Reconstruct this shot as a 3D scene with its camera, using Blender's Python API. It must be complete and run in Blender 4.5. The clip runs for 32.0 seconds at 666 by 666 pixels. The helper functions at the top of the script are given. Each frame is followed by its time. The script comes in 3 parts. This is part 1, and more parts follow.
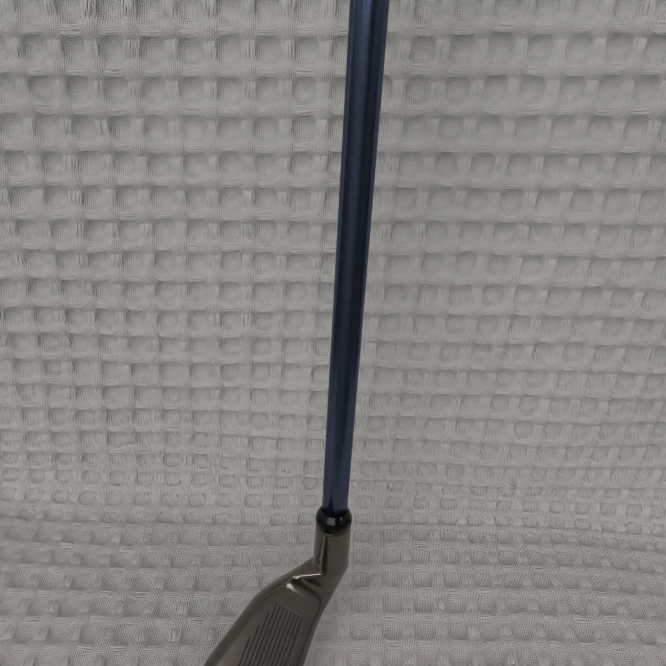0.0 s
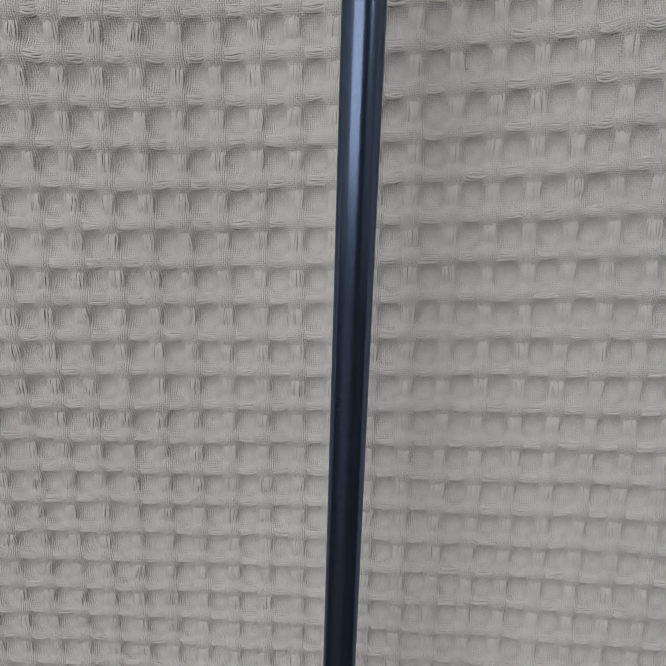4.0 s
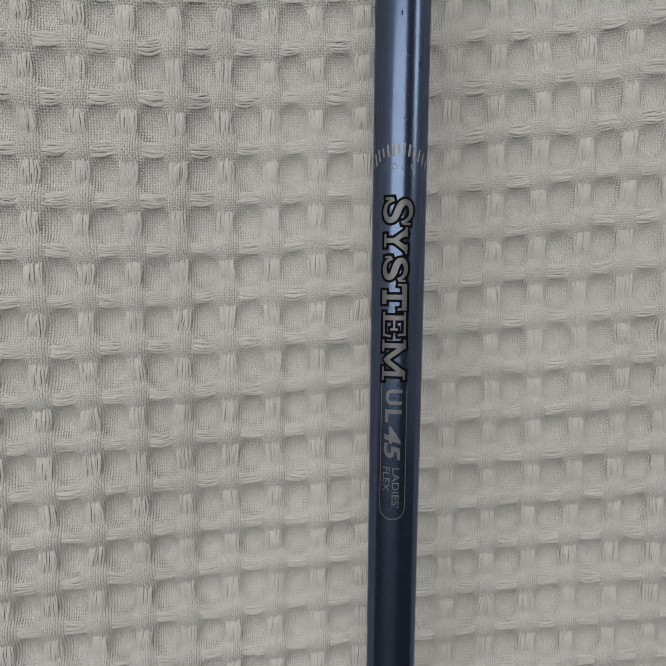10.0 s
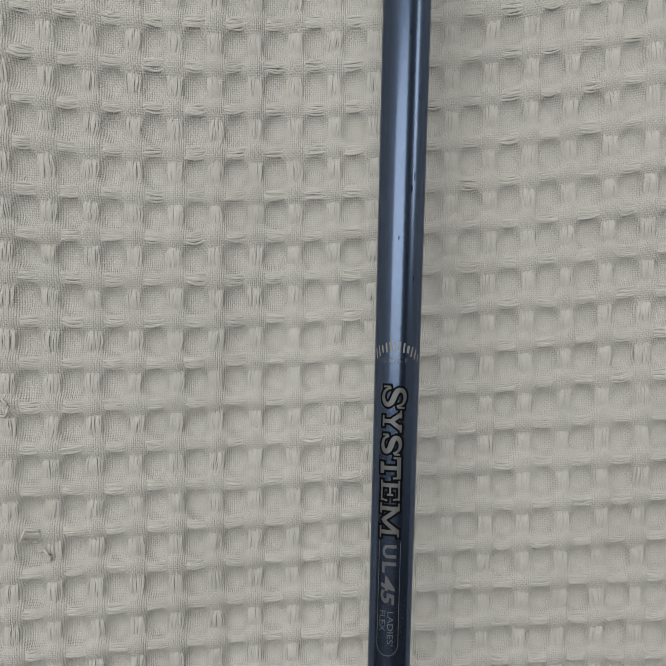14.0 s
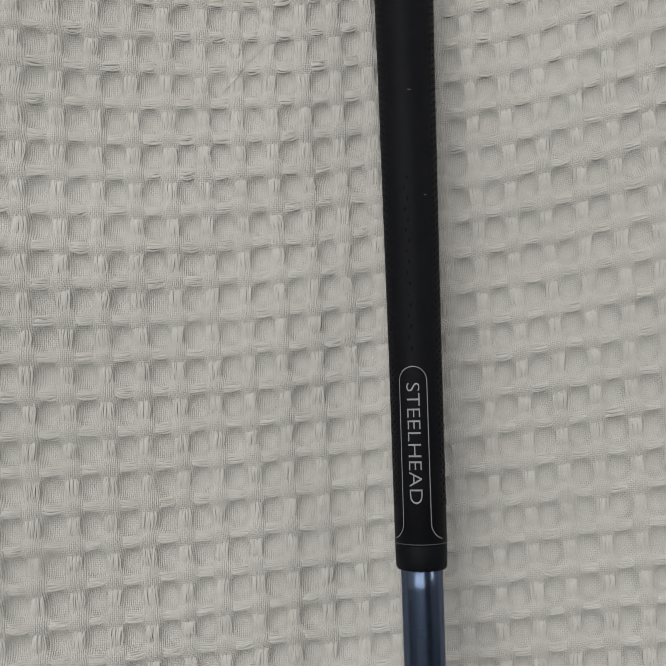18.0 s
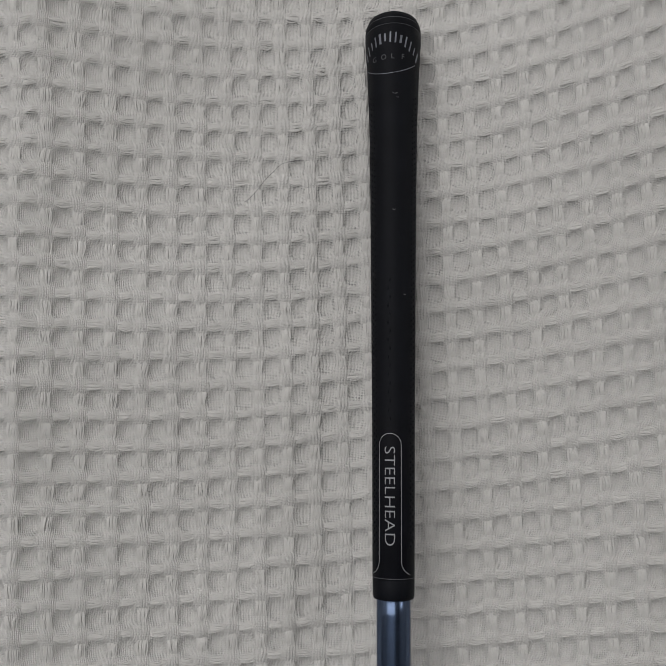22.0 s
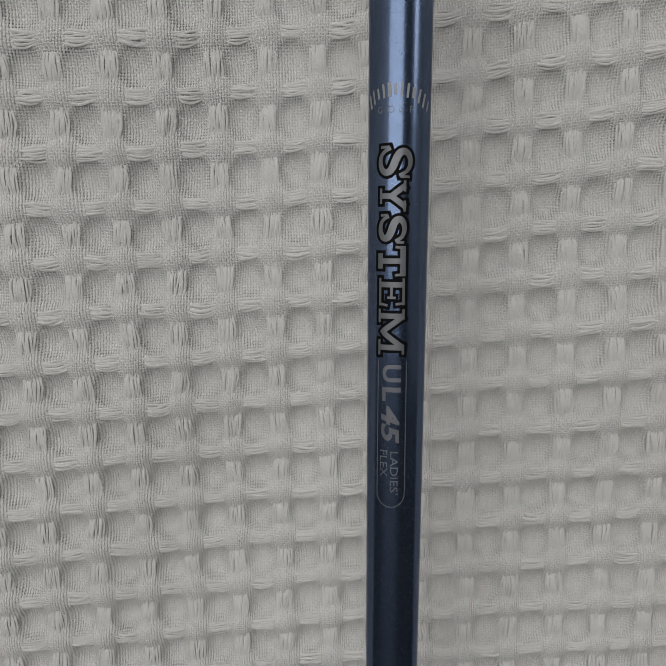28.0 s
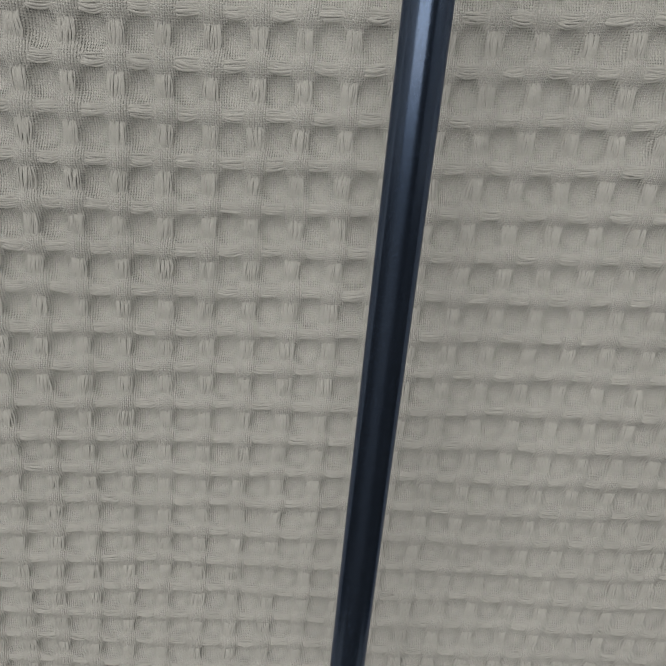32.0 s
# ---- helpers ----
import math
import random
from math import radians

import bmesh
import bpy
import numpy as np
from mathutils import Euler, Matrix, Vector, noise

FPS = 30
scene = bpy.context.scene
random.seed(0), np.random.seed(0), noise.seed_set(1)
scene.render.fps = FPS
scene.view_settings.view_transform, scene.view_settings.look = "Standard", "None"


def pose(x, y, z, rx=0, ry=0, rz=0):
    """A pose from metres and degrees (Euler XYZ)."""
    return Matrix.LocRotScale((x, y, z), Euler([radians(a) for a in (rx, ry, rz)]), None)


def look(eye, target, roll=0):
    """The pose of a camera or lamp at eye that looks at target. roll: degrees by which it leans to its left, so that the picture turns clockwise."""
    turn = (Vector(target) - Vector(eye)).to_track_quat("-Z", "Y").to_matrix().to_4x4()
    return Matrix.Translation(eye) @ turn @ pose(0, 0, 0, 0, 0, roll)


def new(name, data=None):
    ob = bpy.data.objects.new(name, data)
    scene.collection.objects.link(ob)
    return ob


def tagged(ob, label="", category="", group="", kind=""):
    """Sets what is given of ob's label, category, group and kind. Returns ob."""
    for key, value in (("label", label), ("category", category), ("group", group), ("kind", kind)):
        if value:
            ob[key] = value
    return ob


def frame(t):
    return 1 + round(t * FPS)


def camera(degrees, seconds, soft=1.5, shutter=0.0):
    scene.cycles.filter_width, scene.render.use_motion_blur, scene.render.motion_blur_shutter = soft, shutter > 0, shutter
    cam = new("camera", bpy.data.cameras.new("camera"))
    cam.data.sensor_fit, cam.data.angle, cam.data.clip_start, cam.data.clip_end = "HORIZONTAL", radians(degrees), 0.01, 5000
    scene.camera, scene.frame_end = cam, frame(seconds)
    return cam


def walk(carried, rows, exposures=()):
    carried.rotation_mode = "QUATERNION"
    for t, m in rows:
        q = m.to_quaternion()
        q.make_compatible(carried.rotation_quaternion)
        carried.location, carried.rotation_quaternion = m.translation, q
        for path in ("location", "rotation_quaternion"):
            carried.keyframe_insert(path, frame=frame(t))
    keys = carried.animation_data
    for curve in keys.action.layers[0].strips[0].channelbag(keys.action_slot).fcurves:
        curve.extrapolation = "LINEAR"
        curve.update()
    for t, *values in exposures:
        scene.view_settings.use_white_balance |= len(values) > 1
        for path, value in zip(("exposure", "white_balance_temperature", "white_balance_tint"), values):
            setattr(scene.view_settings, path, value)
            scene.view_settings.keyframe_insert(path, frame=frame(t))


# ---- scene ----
cam = camera(48.44, 32.0, soft=1.15)


# The club and the sheet are laid out flat, x across, y along the club, z off the sheet, and then stood up against the wall.
HEIGHT = 0.4690
STAND = Matrix(((1, 0, 0, 0), (0, 0, -1, 0), (0, 1, 0, HEIGHT), (0, 0, 0, 1)))


def eye_up(eye, ahead, up):
    """A camera pose from its place, its way of looking and the picture's up."""
    ahead, up = Vector(ahead), Vector(up)
    right = ahead.cross(up).normalized()
    m = Matrix((right, right.cross(ahead), -ahead)).transposed().to_4x4()
    m.translation = eye
    return STAND @ m


# seconds, eye, way of looking, up
PATH = [
    (0, (-0.00604, -0.20215, 0.27852), (0.00763, -0.51033, -0.85995), (-0.05602, 0.85840, -0.50991)),
    (0.5, (0.00078, -0.19060, 0.27822), (-0.02740, -0.43664, -0.89922), (-0.05690, 0.89878, -0.43469)),
    (1, (0.00261, -0.17418, 0.28130), (-0.03781, -0.38654, -0.92150), (-0.04761, 0.92181, -0.38471)),
    (1.5, (0.00701, -0.15769, 0.28108), (-0.05091, -0.35290, -0.93428), (-0.03422, 0.93556, -0.35152)),
    (2, (0.00487, -0.14145, 0.28132), (-0.06046, -0.31416, -0.94744), (-0.03224, 0.94930, -0.31272)),
    (2.5, (0.00581, -0.12838, 0.27831), (-0.06812, -0.28157, -0.95712), (-0.03431, 0.95944, -0.27981)),
    (4.5, (0.02426, -0.02509, 0.25914), (-0.13842, -0.29835, -0.94437), (-0.06549, 0.95422, -0.29186)),
    (5, (0.01204, -0.00450, 0.25507), (-0.10472, -0.26227, -0.95930), (-0.02588, 0.96499, -0.26100)),
    (5.5, (0.00077, 0.01560, 0.24520), (-0.07074, -0.22273, -0.97231), (-0.00299, 0.97480, -0.22308)),
    (6, (-0.00716, 0.02485, 0.23684), (-0.04765, -0.20471, -0.97766), (-0.01264, 0.97882, -0.20434)),
    (6.5, (-0.02098, 0.03808, 0.22864), (0.00710, -0.18480, -0.98275), (-0.00683, 0.98274, -0.18485)),
    (7, (-0.02809, 0.04591, 0.21178), (0.08033, -0.16980, -0.98220), (-0.01577, 0.98504, -0.17158)),
    (7.5, (-0.03454, 0.05333, 0.19684), (0.11545, -0.15946, -0.98043), (-0.00268, 0.98698, -0.16084)),
    (8, (-0.03745, 0.05222, 0.18744), (0.13093, -0.15086, -0.97985), (-0.01062, 0.98808, -0.15355)),
    (8.5, (-0.03629, 0.05150, 0.17692), (0.13508, -0.15810, -0.97814), (-0.00105, 0.98716, -0.15971)),
    (9, (-0.03563, 0.05227, 0.16230), (0.13856, -0.16060, -0.97725), (0.00203, 0.98681, -0.16188)),
    (9.5, (-0.03454, 0.05891, 0.17671), (0.12818, -0.15905, -0.97891), (0.00464, 0.98714, -0.15978)),
    (10, (-0.02825, 0.06660, 0.22469), (0.07550, -0.13597, -0.98783), (-0.00949, 0.99052, -0.13706)),
    (10.5, (-0.02148, 0.06653, 0.25089), (0.04913, -0.12662, -0.99073), (-0.02079, 0.99159, -0.12776)),
    (11, (-0.02141, 0.06776, 0.25486), (0.04327, -0.11685, -0.99221), (-0.02122, 0.99280, -0.11785)),
    (11.5, (-0.02172, 0.06843, 0.25689), (0.04247, -0.11229, -0.99277), (-0.02105, 0.99334, -0.11326)),
    (12, (-0.02309, 0.06947, 0.25754), (0.04005, -0.10831, -0.99331), (-0.02334, 0.99374, -0.10929)),
    (12.5, (-0.02278, 0.06994, 0.25611), (0.04156, -0.10600, -0.99350), (-0.02903, 0.99381, -0.10725)),
    (13, (-0.02266, 0.07245, 0.25534), (0.03821, -0.10013, -0.99424), (-0.03054, 0.99439, -0.10132)),
    (13.5, (-0.02293, 0.08342, 0.25879), (0.03249, -0.08551, -0.99581), (-0.02909, 0.99583, -0.08646)),
    (15.5, (-0.02343, 0.18393, 0.24608), (-0.00184, -0.06987, -0.99755), (-0.02454, 0.99726, -0.06980)),
    (16, (-0.02575, 0.20467, 0.24552), (-0.00397, -0.03933, -0.99922), (-0.02232, 0.99898, -0.03923)),
    (16.5, (-0.02456, 0.23161, 0.24194), (-0.00083, -0.03419, -0.99942), (-0.00012, 0.99942, -0.03419)),
    (17, (-0.02545, 0.24864, 0.25161), (-0.00990, -0.01203, -0.99988), (-0.00127, 0.99993, -0.01202)),
    (17.5, (-0.02156, 0.27739, 0.26504), (-0.02316, 0.00878, -0.99969), (0.02409, 0.99968, 0.00823)),
    (18, (-0.01662, 0.29664, 0.29196), (-0.04535, 0.05303, -0.99756), (0.02376, 0.99837, 0.05199)),
    (18.5, (-0.01406, 0.30612, 0.30863), (-0.04677, 0.06741, -0.99663), (0.00948, 0.99771, 0.06704)),
    (19, (-0.00909, 0.31225, 0.32548), (-0.05906, 0.08409, -0.99471), (0.00900, 0.99645, 0.08370)),
    (19.5, (-0.00986, 0.32044, 0.33976), (-0.05510, 0.08252, -0.99507), (0.00957, 0.99658, 0.08212)),
    (20, (-0.00714, 0.31681, 0.36745), (-0.07602, 0.09396, -0.99267), (0.00134, 0.99556, 0.09413)),
    (20.5, (-0.00955, 0.31187, 0.36694), (-0.06915, 0.10996, -0.99153), (-0.00258, 0.99388, 0.11040)),
    (21, (-0.00542, 0.31400, 0.36619), (-0.06828, 0.11737, -0.99074), (0.00716, 0.99309, 0.11716)),
    (21.5, (-0.00575, 0.31251, 0.36003), (-0.06747, 0.10915, -0.99173), (0.00234, 0.99401, 0.10924)),
    (22, (-0.00625, 0.30851, 0.35404), (-0.06201, 0.10013, -0.99304), (-0.00249, 0.99494, 0.10047)),
    (22.5, (-0.00876, 0.29819, 0.34620), (-0.05904, 0.08638, -0.99451), (0.00096, 0.99625, 0.08648)),
    (23, (-0.00670, 0.27274, 0.33431), (-0.06900, 0.05880, -0.99588), (0.01502, 0.99821, 0.05790)),
    (23.5, (-0.00251, 0.23599, 0.32838), (-0.06675, 0.04189, -0.99689), (0.00385, 0.99912, 0.04172)),
    (24, (-0.00467, 0.20346, 0.32628), (-0.06136, 0.02593, -0.99778), (-0.00905, 0.99961, 0.02653)),
    (24.5, (-0.00484, 0.18118, 0.32138), (-0.07351, -0.02092, -0.99707), (0.00145, 0.99978, -0.02108)),
    (25, (-0.00306, 0.16557, 0.31746), (-0.07033, -0.02923, -0.99710), (-0.00730, 0.99956, -0.02879)),
    (25.5, (-0.00422, 0.15150, 0.31053), (-0.08440, -0.06701, -0.99418), (-0.00564, 0.99775, -0.06677)),
    (26, (-0.00426, 0.13652, 0.30269), (-0.07947, -0.09806, -0.99200), (0.00634, 0.99508, -0.09887)),
    (26.5, (-0.00411, 0.12344, 0.29832), (-0.07791, -0.12591, -0.98898), (-0.00857, 0.99204, -0.12562)),
    (28.5, (-0.01605, 0.06128, 0.19162), (0.00743, -0.22505, -0.97432), (-0.00189, 0.97434, -0.22507)),
    (29, (-0.01791, 0.06032, 0.19910), (0.00592, -0.22176, -0.97508), (-0.00816, 0.97506, -0.22180)),
    (29.5, (-0.01592, 0.04033, 0.22042), (-0.01026, -0.25637, -0.96652), (-0.02387, 0.96636, -0.25608)),
    (30, (-0.01480, 0.00831, 0.23210), (-0.02247, -0.29331, -0.95575), (-0.01771, 0.95596, -0.29296)),
    (30.5, (-0.01590, -0.01563, 0.23223), (-0.00167, -0.33561, -0.94200), (-0.01436, 0.94191, -0.33555)),
    (31, (-0.01552, -0.06178, 0.22622), (0.00434, -0.37879, -0.92547), (-0.01977, 0.92527, -0.37880)),
    (31.5, (-0.02305, -0.09405, 0.23437), (0.02179, -0.37170, -0.92810), (-0.05169, 0.92666, -0.37234)),
    (32, (-0.01925, -0.11789, 0.23283), (0.03457, -0.39322, -0.91879), (-0.08471, 0.91488, -0.39473)),
]
EXPOSURE = ((0, -0.26, 6480, 10), (2, -0.19, 6480, 9), (4.5, -0.07, 6480, 10), (6, 0.01, 6480, 10), (9, -0.09, 6600, 9), (11, 0.10, 6680, 8), (13, 0.09, 6720, 5),
            (17, 0.10, 6720, 8), (19, 0.08, 6700, 8), (20, -0.12, 6600, 9), (21, -0.19, 6530, 10), (23, -0.10, 6500, 10), (26, -0.10, 6450, 9), (29, -0.04, 6560, 9), (31, -0.15, 6820, 7), (32, -0.23, 6820, 6))
walk(cam, [(t, eye_up(e, a, u)) for t, e, a, u in PATH], EXPOSURE)

# ---- light ----
world = bpy.data.worlds.new("world")
scene.world = world
world.use_nodes = True
world.node_tree.nodes["Background"].inputs[0].default_value = (0.8, 0.85, 0.9, 1)
world.node_tree.nodes["Background"].inputs[1].default_value = 0.05


def area_lamp(name, eye, target, sx, sy, power, color):
    data = bpy.data.lights.new(name, "AREA")
    data.shape, data.size, data.size_y, data.energy, data.color = "RECTANGLE", sx, sy, power, color
    ob = new(name, data)
    ob.matrix_world = look(eye, target)
    return ob


# daylight through a window behind the camera and one to its right, and a ceiling lamp
SOUTH_WINDOW, EAST_WINDOW, LAMP = (-1.35, 1.35, 3.5, 1.6), (-1.75, 1.65, 0.9, 1.0), (-0.55, -1.30)
area_lamp("window_light", (SOUTH_WINDOW[0], -3.17, SOUTH_WINDOW[1]), (SOUTH_WINDOW[0], 0, SOUTH_WINDOW[1]), SOUTH_WINDOW[2], SOUTH_WINDOW[3], 55, (0.985, 0.985, 1.0))
area_lamp("window_light", (2.37, EAST_WINDOW[0], EAST_WINDOW[1]), (0, EAST_WINDOW[0], EAST_WINDOW[1]), EAST_WINDOW[2], EAST_WINDOW[3], 11, (0.985, 0.985, 1.0))
area_lamp("ceiling_lamp_light", (LAMP[0], LAMP[1], 2.33), (LAMP[0], LAMP[1], 0), 0.5, 0.5, 7.5, (1.0, 0.98, 0.95))


# ---- materials ----
def material(name):
    mat = bpy.data.materials.new(name)
    mat.use_nodes = True
    nt = mat.node_tree
    return mat, nt, nt.nodes["Principled BSDF"]


def node(nt, kind, **values):
    n = nt.nodes.new(kind)
    for key, value in values.items():
        n.inputs[key].default_value = value
    return n


def calc(nt, op, a, b=None):
    n = nt.nodes.new("ShaderNodeMath")
    n.operation = op
    for i, v in enumerate((a, b)):
        if v is None:
            continue
        if isinstance(v, (int, float)):
            n.inputs[i].default_value = v
        else:
            nt.links.new(v, n.inputs[i])
    return n.outputs[0]


def ramp(nt, fac, stops):
    n = nt.nodes.new("ShaderNodeValToRGB")
    while len(n.color_ramp.elements) < len(stops):
        n.color_ramp.elements.new(0.5)
    for el, (p, c) in zip(n.color_ramp.elements, stops):
        el.position, el.color = p, (*c, 1)
    nt.links.new(fac, n.inputs[0])
    return n.outputs[0]


def coords(nt):
    return nt.nodes.new("ShaderNodeTexCoord").outputs["Object"]


def noise_tex(nt, scale, detail=3.0, vec=None):
    n = node(nt, "ShaderNodeTexNoise", Scale=scale, Detail=detail)
    nt.links.new(vec if vec is not None else coords(nt), n.inputs["Vector"])
    return n.outputs["Fac"]


def bump(nt, bsdf, height, strength, distance):
    n = node(nt, "ShaderNodeBump", Strength=strength, Distance=distance)
    nt.links.new(height, n.inputs["Height"])
    nt.links.new(n.outputs[0], bsdf.inputs["Normal"])


def plain(name, color, rough, metal=0.0, scale=60.0, vary=0.12, bump_d=0.0, spec=0.5):
    """A surface with mottling at two scales and a fine relief."""
    mat, nt, p = material(name)
    f = calc(nt, "ADD", calc(nt, "MULTIPLY", noise_tex(nt, scale), 0.6), calc(nt, "MULTIPLY", noise_tex(nt, scale * 9), 0.4))
    lo, hi = [c * (1 - vary) for c in color], [min(1, c * (1 + vary)) for c in color]
    nt.links.new(ramp(nt, f, ((0.3, lo), (0.7, hi))), p.inputs["Base Color"])
    p.inputs["Roughness"].default_value, p.inputs["Metallic"].default_value = rough, metal
    p.inputs["Specular IOR Level"].default_value = spec
    if bump_d:
        bump(nt, p, noise_tex(nt, scale * 30), 0.5, bump_d)
    return mat


def cloth_material(name, woven):
    mat, nt, p = material(name)
    f = calc(nt, "ADD", calc(nt, "MULTIPLY", noise_tex(nt, 9), 0.6), calc(nt, "MULTIPLY", noise_tex(nt, 900, 2), 0.4))
    # one cotton: loose threads get a darker colour to offset the light they catch
    lo, hi = (((0.72, 0.703, 0.673), (0.82, 0.803, 0.773)) if woven else ((0.665, 0.650, 0.622), (0.765, 0.748, 0.717)))
    col = ramp(nt, f, ((0.3, lo), (0.7, hi)))
    nt.links.new(col, p.inputs["Base Color"])
    p.inputs["Roughness"].default_value = 0.92
    p.inputs["Specular IOR Level"].default_value = 0.15
    p.inputs["Sheen Weight"].default_value = 0.15
    if woven:
        uv = nt.nodes.new("ShaderNodeUVMap")
        uv.uv_map = "weave"
        xyz = nt.nodes.new("ShaderNodeSeparateXYZ")
        nt.links.new(uv.outputs[0], xyz.inputs[0])
        k = math.pi * 19
        wob = calc(nt, "MULTIPLY", noise_tex(nt, 260, 2), 1.6)
        pu, pv = (calc(nt, "SINE", calc(nt, "ADD", calc(nt, "MULTIPLY", xyz.outputs[i], k), wob)) for i in (0, 1))
        su, sv = calc(nt, "ABSOLUTE", pu), calc(nt, "ABSOLUTE", pv)
        over = calc(nt, "MULTIPLY", calc(nt, "MULTIPLY", pu, pv), 0.24)
        warp = calc(nt, "MULTIPLY", calc(nt, "POWER", su, 0.7), calc(nt, "ADD", 0.66, over))
        weft = calc(nt, "MULTIPLY", calc(nt, "POWER", sv, 0.7), calc(nt, "SUBTRACT", 0.46, over))
        fuzz = calc(nt, "MULTIPLY", noise_tex(nt, 1800, 3), 0.55)
        h = calc(nt, "ADD", calc(nt, "MAXIMUM", warp, weft), fuzz)
        bump(nt, p, h, 1.0, 0.00050)
        # the open gaps between threads, with the shade inside them painted into the colour
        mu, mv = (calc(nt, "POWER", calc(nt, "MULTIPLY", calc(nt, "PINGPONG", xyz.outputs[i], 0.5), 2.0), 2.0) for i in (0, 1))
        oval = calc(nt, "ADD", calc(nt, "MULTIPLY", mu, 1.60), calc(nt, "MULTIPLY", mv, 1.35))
        # more of this painted shade round each hollow's rim
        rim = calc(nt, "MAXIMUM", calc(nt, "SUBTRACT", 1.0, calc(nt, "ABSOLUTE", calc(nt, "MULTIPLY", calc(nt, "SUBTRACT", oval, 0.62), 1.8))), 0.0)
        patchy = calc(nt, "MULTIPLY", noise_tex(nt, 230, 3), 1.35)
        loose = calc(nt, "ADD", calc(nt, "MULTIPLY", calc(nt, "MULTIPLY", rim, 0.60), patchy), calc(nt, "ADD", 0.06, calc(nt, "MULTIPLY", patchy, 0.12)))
        gap_shade = calc(nt, "SUBTRACT", calc(nt, "MAXIMUM", su, sv), loose)
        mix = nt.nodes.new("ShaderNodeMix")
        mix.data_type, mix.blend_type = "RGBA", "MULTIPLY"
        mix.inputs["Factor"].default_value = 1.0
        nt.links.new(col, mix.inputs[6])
        nt.links.new(ramp(nt, gap_shade, ((0.02, (0.10, 0.095, 0.09)), (0.16, (1, 1, 1)))), mix.inputs[7])
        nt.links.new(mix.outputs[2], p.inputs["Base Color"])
    else:
        bump(nt, p, noise_tex(nt, 1300, 3), 1.0, 0.00030)
    return mat


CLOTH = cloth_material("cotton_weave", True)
THREAD = cloth_material("cotton_thread", False)


def shaft_paint():
    mat, nt, p = material("blue_metallic_paint")
    f = calc(nt, "ADD", calc(nt, "MULTIPLY", noise_tex(nt, 3500, 2), 0.8), calc(nt, "MULTIPLY", noise_tex(nt, 60), 0.2))
    nt.links.new(ramp(nt, f, ((0.25, (0.052, 0.077, 0.134)), (0.75, (0.104, 0.148, 0.234)))), p.inputs["Base Color"])
    p.inputs["Metallic"].default_value = 0.95
    p.inputs["Specular Tint"].default_value = (0.22, 0.27, 0.40, 1)
    nt.links.new(ramp(nt, noise_tex(nt, 3000, 1), ((0.3, (0.21,) * 3), (0.7, (0.28,) * 3))), p.inputs["Roughness"])
    p.inputs["Coat Weight"].default_value, p.inputs["Coat Roughness"].default_value = 0.50, 0.13
    bump(nt, p, noise_tex(nt, 4500, 1), 0.05, 0.0001)
    return mat


PAINT = shaft_paint()
RUBBER = plain("black_rubber", (0.0040, 0.0047, 0.0072), 0.55, 0, 90, 0.3, 0.00016, 0.12)
RINGINK = plain("dark_grey_ink", (0.07, 0.072, 0.08), 0.5, 0, 400, 0.2)
NICK = plain("pale_scuff", (0.11, 0.11, 0.12), 0.6, 0, 400, 0.2)
HAIR = plain("grey_hair", (0.05, 0.045, 0.04), 0.6, 0, 400, 0.2)
GREYINK = plain("grey_ink", (0.29, 0.295, 0.31), 0.5, 0.2, 400, 0.2)
MIDINK = plain("mid_grey_ink", (0.175, 0.18, 0.20), 0.38, 0.6, 400, 0.2)
FAINTINK = plain("faint_grey_ink", (0.19, 0.20, 0.23), 0.38, 0.6, 400, 0.2)
SILVER = plain("silver_ink", (0.165, 0.17, 0.18), 0.42, 0.6, 700, 0.15)
BLACKINK = plain("black_ink", (0.003, 0.003, 0.004), 0.6, 0, 400, 0.2, 0, 0.08)
FERRULE = plain("black_plastic", (0.003, 0.003, 0.0034), 0.16, 0, 200, 0.2, 0, 0.3)
STEEL = plain("satin_steel", (0.21, 0.185, 0.16), 0.18, 1.0, 120, 0.12, 0.00003)
GROOVE = plain("groove_dark", (0.03, 0.028, 0.026), 0.7, 0, 400, 0.3)
WHITE = plain("wall_paint", (0.70, 0.69, 0.68), 0.8, 0, 8, 0.04, 0.001)
# for the unseen south wall: dark only to darken reflections and fill
DARK = plain("dark_reflection_wall", (0.13, 0.12, 0.115), 0.8, 0, 8, 0.06, 0.001)
WARM = plain("dark_floor", (0.06, 0.056, 0.052), 0.6, 0, 6, 0.2, 0.0005)


# ---- building ----
def part(name, me, mat, parent=None, label="", laid=True):
    """Links a bmesh or a mesh as one object, under a thing or a part."""
    if isinstance(me, bmesh.types.BMesh):
        bm, me = me, bpy.data.meshes.new(name)
        bm.normal_update()
        bm.to_mesh(me)
        bm.free()
    if laid:
        me.transform(STAND)
    me.materials.append(mat)
    ob = new(name, me)
    if parent is not None:
        ob.parent = parent
        if parent.type == "EMPTY":
            ob.matrix_parent_inverse = Matrix.Translation(-parent.location)
    if label:
        ob["label"] = label
    return ob


def smooth(ob, angle=None):
    me = ob.data
    me.polygons.foreach_set("use_smooth", np.ones(len(me.polygons), bool))
    if angle is not None:
        me.set_sharp_from_angle(angle=radians(angle))
    return ob


